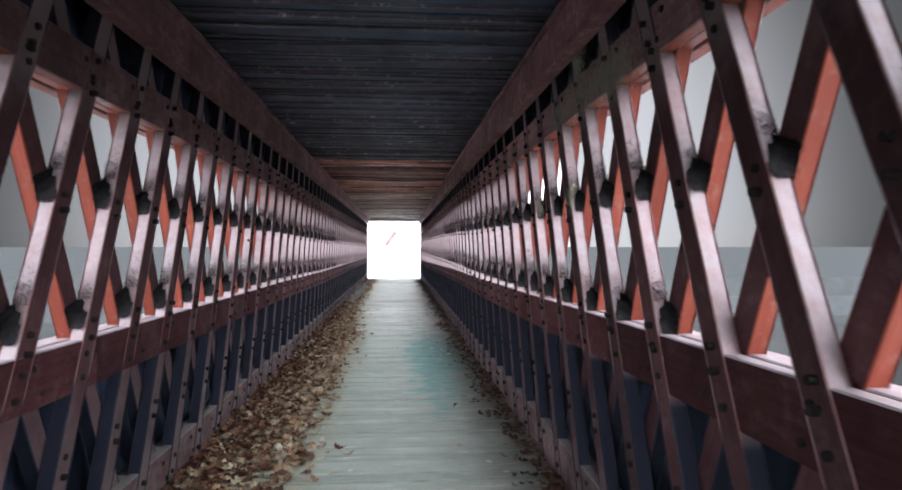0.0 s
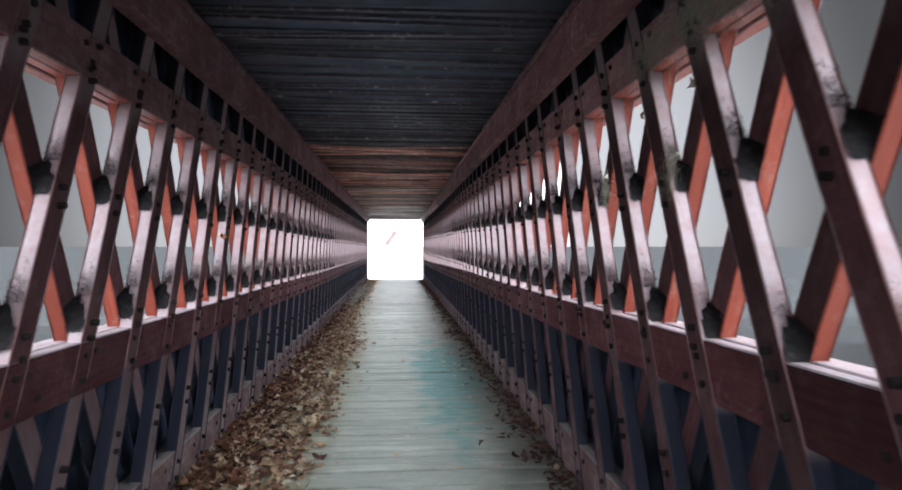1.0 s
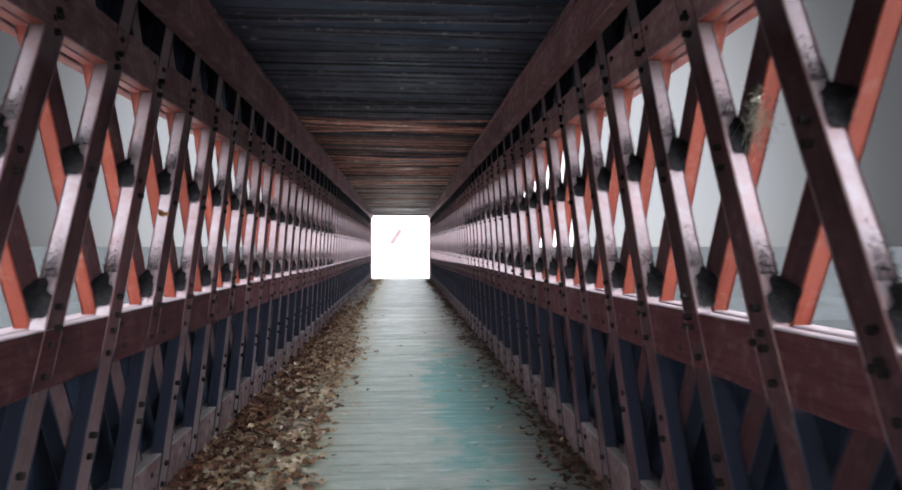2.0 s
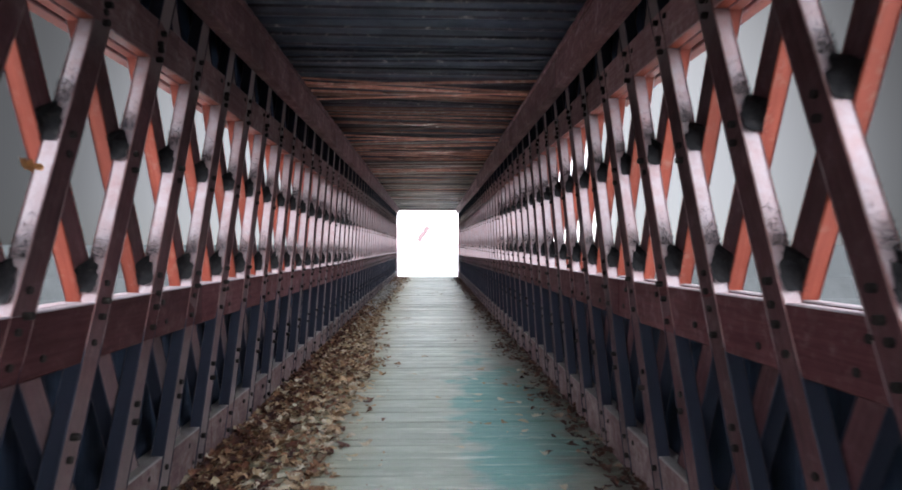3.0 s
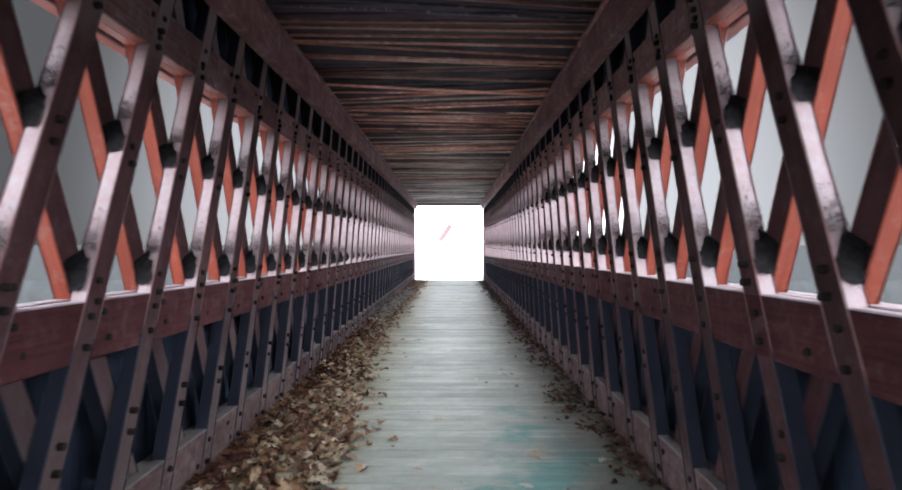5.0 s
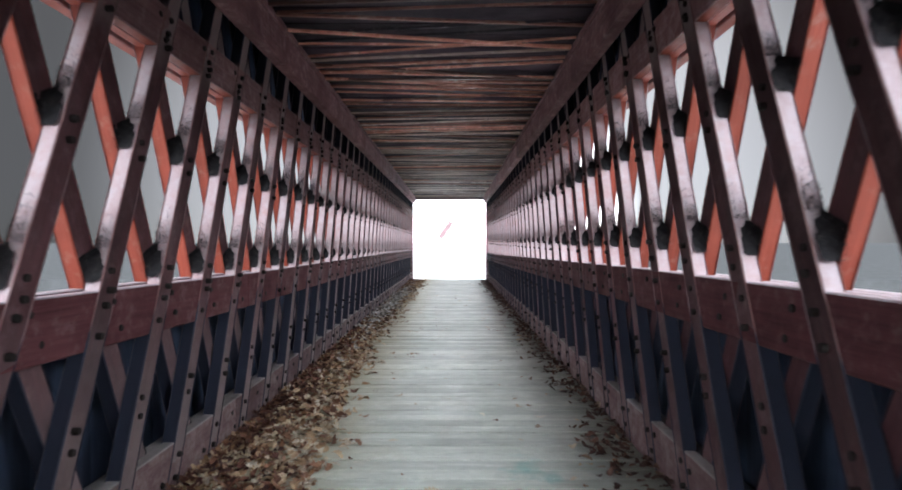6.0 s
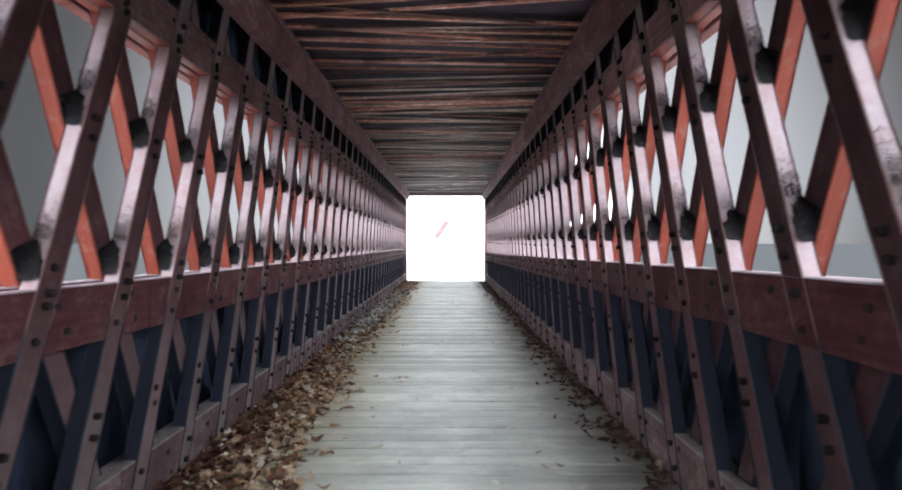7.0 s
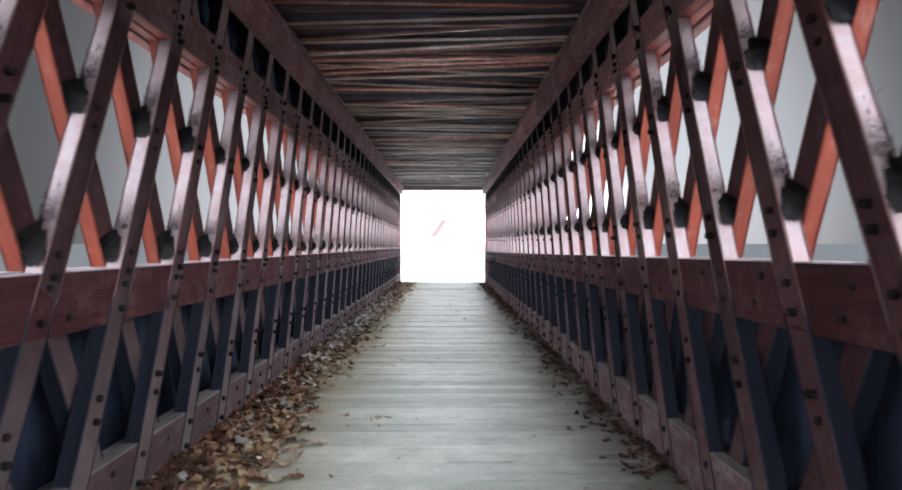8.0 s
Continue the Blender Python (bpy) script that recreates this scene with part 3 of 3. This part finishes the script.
for side in (1, -1):
    truss(side)

# ---- dark wedges in the lattice crossings: shade made solid, with webs and dirt ----
RISE = Vector((0.0, math.cos(math.atan(LEAN)), math.sin(math.atan(LEAN))))   # along a plank of the inner layer
TIP_UP = PW / 2 / math.cos(math.atan(LEAN))      # the open corner above a crossing
TIP_BACK = PW / 2 / math.sin(math.atan(LEAN))    # the corner towards the near end of the bridge


def shade_wedge_mesh(seed, side, rings, count, width):
    """A dark wedge standing for shade, with webs and dirt, in the corner between two crossing planks, furred with loose
    strands.
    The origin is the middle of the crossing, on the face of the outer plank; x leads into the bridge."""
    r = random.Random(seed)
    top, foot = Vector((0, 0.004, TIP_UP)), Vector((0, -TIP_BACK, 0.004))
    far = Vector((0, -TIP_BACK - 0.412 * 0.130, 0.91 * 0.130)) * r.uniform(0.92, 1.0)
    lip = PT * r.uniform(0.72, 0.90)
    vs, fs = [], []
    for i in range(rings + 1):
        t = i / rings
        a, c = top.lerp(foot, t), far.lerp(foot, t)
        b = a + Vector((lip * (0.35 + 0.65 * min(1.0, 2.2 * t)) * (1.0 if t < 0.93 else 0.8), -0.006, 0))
        for k in range(7):
            u = k / 6
            p = a.lerp(b, u * 2) if u < 0.5 else b.lerp(c, u * 2 - 1)
            sag = math.sin(math.pi * max(0.0, u * 2 - 1)) * 0.012
            wob = 0.011 * noise.noise(p * 38 + Vector((seed * 3.7, 0, 0))) * (0.3 if k in (0, 6) else 1.0)
            vs.append(p + Vector((-sag + wob, wob * 0.6, wob)))
    for i in range(rings):
        for k in range(6):
            q = 7 * i + k
            fs.append((q, q + 1, q + 8, q + 7))
    fs.append(tuple(range(7)))
    for _ in range(count):
        if r.random() < 0.55:
            along = abs(r.gauss(0, 0.07))
            p = top + RISE * along + Vector((r.uniform(0.0, PT * 0.9), -0.002 - abs(r.gauss(0, 0.004)), 0))
        else:
            p = r.choice(vs[:7 * (rings + 1)]) + Vector((r.gauss(0, 0.004), r.gauss(0, 0.006), r.gauss(0, 0.006)))
        a = Vector((r.gauss(0, 1), r.gauss(0, 0.5), r.gauss(0, 1.2))).normalized()
        h = a * r.uniform(0.005, 0.018)
        w = a.cross(Vector((r.gauss(0, 1), r.gauss(0, 1), r.gauss(0, 1)))).normalized() * width * r.uniform(0.5, 1.2)
        bow = a.orthogonal() * r.uniform(-0.005, 0.005)
        k = len(vs)
        vs += [p - h, p + bow - w, p + bow + w, p + h]
        fs += [(k, k + 1, k + 2), (k + 2, k + 1, k + 3)]
    d = bpy.data.meshes.new("debris")
    d.from_pydata([(-side * v.x, v.y, v.z) for v in vs], [], fs)
    d.materials.append(SHADE_DIRT)
    return d


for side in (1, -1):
    far_meshes = [shade_wedge_mesh(20 + k, side, 4, 60, 0.0032) for k in range(3)]
    shade_wedges = [shade_wedge_mesh(k, side, 12, 620, 0.0009) for k in range(6)]
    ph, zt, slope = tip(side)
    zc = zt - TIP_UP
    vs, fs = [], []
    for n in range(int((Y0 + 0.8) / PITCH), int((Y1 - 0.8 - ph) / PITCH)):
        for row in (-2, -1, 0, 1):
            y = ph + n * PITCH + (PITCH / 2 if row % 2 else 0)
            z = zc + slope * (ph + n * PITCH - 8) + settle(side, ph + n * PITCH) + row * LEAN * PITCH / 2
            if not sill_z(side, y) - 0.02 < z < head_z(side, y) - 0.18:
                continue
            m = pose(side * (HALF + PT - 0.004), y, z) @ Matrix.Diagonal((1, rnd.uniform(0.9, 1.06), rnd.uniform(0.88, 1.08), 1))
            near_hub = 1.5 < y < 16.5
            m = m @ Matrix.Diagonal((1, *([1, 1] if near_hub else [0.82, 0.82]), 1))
            data = rnd.choice(shade_wedges if near_hub else far_meshes)
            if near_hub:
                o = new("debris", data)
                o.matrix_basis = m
                tagged(o, "dark wedge standing for shade, with webs and dirt, in a lattice crossing", "debris", "debris in the lattice crossings")
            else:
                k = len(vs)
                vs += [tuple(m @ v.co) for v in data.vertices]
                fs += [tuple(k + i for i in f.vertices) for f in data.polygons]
    tagged(joined("far_debris", vs, fs, SHADE_DIRT), "dark wedges standing for shade, with webs and dirt, in the lattice crossings", "debris", kind="stuff")

# ---- siding outside the lattice, below the sill and above the head ----
for side, nm in ((1, "wall_east"), (-1, "wall_west")):
    w = empty(nm, "dark unpainted vertical board siding behind the lattice", "wall", kind="structure")
    for low in (True, False):
        items = []
        y = Y0
        while y < Y1:
            width = rnd.uniform(0.17, 0.24)
            a, b = (-0.35, sill_z(side, y) - 0.03) if low else (head_z(side, y) + 0.03, 3.35)
            a += rnd.uniform(-0.01, 0.01) * (not low)
            x = side * (HALF + 3 * PT + 0.016 + rnd.uniform(0, 0.004))
            items.append(pose(x, y + width / 2, (a + b) / 2, 0, 0, rnd.uniform(-0.6, 0.6)) @ Matrix.Diagonal((0.026, width + 0.006, b - a, 1)))
            y += width
        tagged(joined("siding_boards", *boxes_mesh(items), SIDING if low else LIT_SIDING, w), kind="stuff")

# ---- top beams ----
for side in (1, -1):
    b = empty("top_beam", "weathered reddish timber beam running along the top of the lattice wall", "beam", "top beams of the bridge")
    long_boards("beam_length", b, side, 1.24, 1.345, 0.0, 0.36, LIT_BEAM if side > 0 else BEAM, 6.2, slope_fn=beam_z)
    long_boards("trim_strip", b, side, 1.212, 1.2365, -0.042, -0.002, LIT_BEAM if side > 0 else BEAM, 4.3, slope_fn=ceiling_z)
    long_boards("wall_plate", b, side, 1.347, 1.60, 0.30, 0.40, BEAM, 5.6, slope_fn=beam_z)

# ---- ceiling: dark deck boards with uneven laths nailed across under them ----
items = {k: [] for k in ("old", "new", "old_lath", "new_lath", "lit_lath")}
y = Y0
while y < Y1 - 0.1:
    width = rnd.uniform(0.14, 0.24)
    z = ceiling_z(y) + 0.035 + rnd.uniform(0.0, 0.012)
    m = pose(0, y + width / 2, z + 0.012, rnd.uniform(-2, 2), 0, rnd.uniform(-0.3, 0.3))
    items["old" if y < 11.0 else "new"].append(m @ Matrix.Diagonal((2.470, width - 0.006, 0.024, 1)))
    y += width
y = Y0
while y < Y1 - 0.1:
    old = y < 11.0
    stout = not old and rnd.random() < 0.62
    width = rnd.uniform(0.009, 0.027) if old else (rnd.uniform(0.022, 0.046) if stout else rnd.uniform(0.007, 0.014))
    turn = rnd.uniform(-3.5, 3.5) if old else max(-12, min(12, rnd.choice((-1, 1)) * rnd.gauss(6.5, 4)))
    y2 = y if old else min(Y1 - 0.27, max(11.25, y))
    m = pose(0, y2, ceiling_z(y2) + (0.0 if stout else 0.012) + rnd.uniform(-0.004, 0.012), rnd.uniform(-14, 14), rnd.uniform(-0.4, 0.4), turn)
    group = "old_lath" if old or (not stout and rnd.random() < 0.6) else ("lit_lath" if y + rnd.gauss(0, 3.5) > 21 else "new_lath")
    items[group].append(m @ Matrix.Diagonal((2.46 / math.cos(radians(turn)) - 0.03, width, 0.02, 1)))
    y += rnd.uniform(0.10, 0.30) if old else rnd.uniform(0.06, 0.24)
tagged(joined("ceiling", *boxes_mesh(items["old"]), OLD_ROOF), "nearly black old boards across the bridge ceiling", "ceiling", kind="structure")
tagged(joined("ceiling", *boxes_mesh(items["new"]), NEW_ROOF), "dark reddish brown boards across the bridge ceiling", "ceiling", kind="structure")
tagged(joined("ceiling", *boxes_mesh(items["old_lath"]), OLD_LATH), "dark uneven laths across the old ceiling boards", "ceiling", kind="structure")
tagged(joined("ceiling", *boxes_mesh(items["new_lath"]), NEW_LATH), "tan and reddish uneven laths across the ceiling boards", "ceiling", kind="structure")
tagged(joined("ceiling", *boxes_mesh(items["lit_lath"]), LIT_LATH), "uneven laths coloured pale, as lit, across the ceiling boards by the opening", "ceiling", kind="structure")
bm = bmesh.new()
add_box(bm, (-1.74, Y0 - 0.3, 3.36), (1.74, Y1 + 0.3, 3.40))
tagged(part("roof", bm, SIDING), "dark roof deck above the ceiling boards", "roof", kind="structure")

# ---- far portal ----
portal = empty("portal_frame", "dark timber frame round the bright bridge opening", "door frame", at=(0, Y1, 0))
for s in (1, -1):
    bm = bmesh.new()
    add_box(bm, (s * 1.37 - 0.05, 0.0, -0.03), (s * 1.37 + 0.05, 0.12, 3.1), 0.008)
    part("post", bm, BEAM, portal)
    bm = bmesh.new()
    add_box(bm, (min(s * 1.42, s * 2.1), 0.0, -0.4), (max(s * 1.42, s * 2.1), 0.05, 3.4), 0.004)
    part("end_panel", bm, SIDING, portal)
bm = bmesh.new()
add_box(bm, (-1.32, -0.06, 2.875), (1.32, 0.12, 3.02), 0.008)
part("lintel", bm, RED, portal)
bm = bmesh.new()
add_box(bm, (-1.32, 0.13, 2.99), (1.32, 0.18, 3.4), 0.004)
part("gable_board", bm, SIDING, portal)

# ---- slanted red bar beyond the bridge, taken as a barrier ----
barrier = empty("barrier", "slanted red bar beyond the bridge on an added white post", "barrier", at=(-1.0, 62, -0.03))
# unseen post, added to hold the bar up
bm = bmesh.new()
add_box(bm, (-0.11, -0.11, 0), (0.11, 0.11, 1.75), 0.02)
part("post", bm, FAR_WHITE, barrier)
bm = bmesh.new()
add_box(bm, (0.0, -0.05, -0.22), (1.62, 0.05, 0.22), 0.02)
part("arm", bm, FAR_RED, barrier, "red painted arm", pose(0.03, -0.14, 1.72, 0, -55, 0))

# ---- floor planks ----
floor = empty("floor", "weathered grey floor planks laid across the bridge", "floor", kind="structure")
plank_data = []
for low, high in ((-0.0715, 0.0715), (-0.071, 0.070), (-0.070, 0.068), (-0.0715, 0.062), (-0.060, 0.071)):
    bm = bmesh.new()
    add_box(bm, (-1.342, low, -0.05), (1.342, high, 0.0), 0.006)
    d = bpy.data.meshes.new("floor_plank")
    bm.to_mesh(d)
    bm.free()
    d.materials.append(FLOOR)
    plank_data.append(d)
y = Y0
while y < Y1:
    share("floor_plank", rnd.choice(plank_data), floor, pose(0, y + 0.073, rnd.uniform(-0.005, 0.003), rnd.uniform(-1.1, 1.1), rnd.uniform(-0.06, 0.06), rnd.uniform(-0.15, 0.15)))
    y += 0.149
bm = bmesh.new()
add_box(bm, (-1.5, Y0, -0.25), (1.5, Y1, -0.06))
part("joist_deck", bm, SIDING, floor)


# ---- leaves ----
def leaf_shape(r, size, lobes, flat=1.0):
    """A lobed dry oak leaf, curled along and across its midrib: two strips of faces."""
    n = lobes * 2 + 2
    wide = r.uniform(0.26, 0.40)
    bend, cup, twist = r.uniform(-1.2, 2.2) / size, r.uniform(-1.0, 3.0) / size, r.uniform(-3, 3) / size
    bend, cup, twist = bend * flat, cup * flat, twist * flat
    vs, fs = [], []
    for i in range(n + 1):
        t = i / n
        x = (t - 0.5) * size
        lobe = 1.0 if i % 2 else 0.52
        for s in (-1, 0, 1):
            w = s * size * wide * max(0.06, math.sin(math.pi * min(0.97, 0.08 + 0.9 * t)) ** 0.6) * lobe * r.uniform(0.8, 1.15)
            xx = x + (0.06 * size if i % 2 and s else 0)
            vs.append((xx, w, bend * xx * xx + cup * w * w + twist * xx * w))
    for i in range(n):
        k = 3 * i
        fs += [(k, k + 3, k + 4, k + 1), (k + 1, k + 4, k + 5, k + 2)]
    return vs, fs


def litter(name, count, place, material, label, seed, tilt=9):
    r = random.Random(seed)
    verts, faces = [], []
    for _ in range(count):
        x, y, z, size = place(r)
        m = pose(x, y, z, r.gauss(0, tilt), r.gauss(0, tilt), r.uniform(0, 360))
        vs, fs = leaf_shape(r, size, r.choice((2, 3, 3, 4)), 0.6)
        k = len(verts)
        pv = [m @ Vector(v) for v in vs]
        low = min(v.z for v in pv)
        lift = max(0.0, z * 0.3 + 0.003 - low)
        verts += [(min(1.34, max(-1.34, v.x)), v.y, v.z + lift) for v in pv]
        faces += [tuple(k + i for i in f) for f in fs]
    return tagged(joined(name, verts, faces, material), label, "leaves", kind="stuff")


def left_bank(r):
    y = r.uniform(-2.0, 31.8)
    edge = (0.74 if y < 12 else max(0.33, 0.74 - 0.072 * (y - 12))) + 0.10 * noise.noise((y * 0.7, 0, 0)) + 0.06 * noise.noise((y * 2.6, 5, 0))
    d = edge * r.random() ** 0.95 if r.random() < 0.9 else edge * 0.9 + abs(r.gauss(0, 0.12))
    h = 0.04 * max(0, 1 - d / edge)
    return -1.33 + d, y, r.uniform(0, 1) * h, r.uniform(0.065, 0.125)


def left_bank_by_wall(r):
    y = r.uniform(-2.0, 31.8)
    d = abs(r.gauss(0, 0.28 if y < 13 else 0.15))
    return -1.33 + d, y, r.uniform(0.01, 0.05) * max(0.1, 1 - d / 0.5), r.uniform(0.06, 0.12)


def right_bank(r):
    y = r.uniform(-2.0, 31.5)
    edge = 0.24 + 0.14 * noise.noise((y * 0.8, 9, 0))
    d = abs(r.gauss(0, max(0.05, edge) * 0.55))
    return 1.33 - d, y, r.uniform(0, 1) * 0.04 * max(0, 1 - d / 0.3), r.uniform(0.05, 0.09)


def pale_bank(r):
    y = r.gauss(23.0, 2.3)
    return -1.16 + r.gauss(0, 0.10), y, r.uniform(0.04, 0.07), r.uniform(0.07, 0.13)


litter("leaf_litter", 10500, left_bank, LEAVES, "thick drift of dry brown oak leaves along the wall", 3)
litter("dark_leaf_litter", 6800, left_bank_by_wall, DARKER_LEAVES, "darker brown leaves heaped against the wall", 8)
litter("leaf_litter", 2300, right_bank, SHADED_LEAVES, "thin scatter of leaves coloured dark, as in shade, along the wall", 4)
litter("pale_leaf_litter", 560, pale_bank, PALE, "pale leaves lying on the brown leaf drift", 5)



def crumbs(r):
    y = r.uniform(1.5, 26)
    x = r.uniform(-0.9, 1.2) if r.random() < 0.45 else (-0.55 + abs(r.gauss(0, 0.22)) if r.random() < 0.6 else 1.15 - abs(r.gauss(0, 0.25)))
    return x, y, 0.002, r.uniform(0.012, 0.045)


litter("leaf_crumbs", 300, crumbs, LEAVES, "broken bits of dry leaf strewn over the floor planks", 6, 5)

r = random.Random(11)
leaf_meshes = []
for k in range(8):
    vs, fs = leaf_shape(r, r.uniform(0.065, 0.115), 3, 0.35)
    d = bpy.data.meshes.new("leaf")
    low = min(v[2] for v in vs)
    d.from_pydata([(x, y, z - low) for x, y, z in vs], [], fs)
    d.materials.append(LEAF)
    leaf_meshes.append(d)
for k in range(110):
    x = r.uniform(-0.85, 1.1) if k % 3 else r.gauss(0.82, 0.20)
    y = r.uniform(2.5, 31)
    o = new("leaf", r.choice(leaf_meshes))
    o.matrix_basis = pose(min(1.2, x), y, 0.006, r.uniform(-4, 4), r.uniform(-4, 4), r.uniform(0, 360))
    tagged(o, "single dry brown leaf lying on the floor planks", "leaf", "leaves scattered on the floor")
for k in range(16):
    o = new("leaf", r.choice(leaf_meshes))
    o.matrix_basis = pose(r.uniform(0.45, 1.1), r.uniform(9.2, 11.8), 0.005, 0, 0, r.uniform(0, 360)) @ Matrix.Diagonal((1.25, 1.25, 0.8, 1))
    tagged(o, "large pale dry leaf lying flat on the damp floor planks", "leaf", "leaves scattered on the floor")


# ---- orange leaf caught on the lattice ----
r = random.Random(21)
vs, fs = leaf_shape(r, 0.10, 3)
d = bpy.data.meshes.new("leaf")
d.from_pydata(vs, [], fs)
d.materials.append(ORANGE)
o = new("leaf", d)
o.matrix_basis = pose(-1.338, 6.79, 1.69, 80, 10, 75)
tagged(o, "orange dry leaf caught in a web on the lattice", "leaf")


# ---- cobwebs ----
def cobweb(centre, spread, count, seed):
    """A dusty film of short sagging threads and flakes clinging to the timber."""
    r = random.Random(seed)
    vs, fs = [], []
    for _ in range(count):
        a = Vector((r.uniform(-0.020, 0.0), r.gauss(0, spread[0]), r.gauss(0, spread[1])))
        b = a + Vector((r.uniform(-0.012, 0.008), r.gauss(0, 0.035), r.gauss(-0.015, 0.04)))
        wide = Vector((0, r.gauss(0, 1), r.gauss(0, 1))).normalized() * r.uniform(0.0006, 0.0016)
        k = len(vs)
        for j in range(5):
            f = j / 4
            p = a.lerp(b, f) + Vector((r.gauss(0, 0.001), r.gauss(0, 0.002), r.gauss(0, 0.002) - 0.03 * f * (1 - f)))
            vs += [p - wide, p + wide]
        fs += [(k + 2 * j, k + 2 * j + 1, k + 2 * j + 3, k + 2 * j + 2) for j in range(4)]
        if r.random() < 0.25:
            k = len(vs)
            q = b + Vector((0, r.gauss(0, 0.01), r.gauss(0, 0.01)))
            vs += [q + Vector((r.gauss(0, 0.002), r.gauss(0, 0.003), r.gauss(0, 0.003))) for _ in range(4)]
            fs.append((k, k + 1, k + 2, k + 3))
    d = bpy.data.meshes.new("cobweb")
    d.from_pydata([tuple(v) for v in vs], [], fs)
    d.materials.append(WEB)
    o = new("cobweb", d)
    o.location = centre
    return tagged(o, "dusty tangled cobweb clinging to the timber lattice", "cobweb", kind="stuff")


cobweb((1.342, 3.62, 2.57), (0.30, 0.065), 1900, 31)
cobweb((1.342, 3.95, 2.76), (0.07, 0.09), 620, 32)
cobweb((1.342, 3.30, 2.54), (0.16, 0.06), 760, 33)
cobweb((1.342, 4.35, 2.56), (0.22, 0.06), 760, 36)
cobweb((1.345, 4.15, 1.96), (0.05, 0.06), 320, 34)
cobweb((1.345, 5.05, 1.95), (0.04, 0.05), 260, 35)

# ---- scraps of leaf hanging in the webs ----
r = random.Random(23)
for y, z in ((3.98, 2.30), (4.12, 2.02), (4.55, 2.28), (5.08, 2.02)):
    vs, fs = leaf_shape(r, r.uniform(0.045, 0.07), 2, 1.6)
    d = bpy.data.meshes.new("leaf")
    d.from_pydata(vs, [], fs)
    d.materials.append(LEAF)
    o = new("leaf", d)
    o.matrix_basis = pose(1.352, y, z, r.uniform(50, 110), r.uniform(-30, 30), r.uniform(60, 120))
    tagged(o, "pale scrap of dry leaf hanging in a cobweb", "leaf", "leaf scraps in the cobwebs")
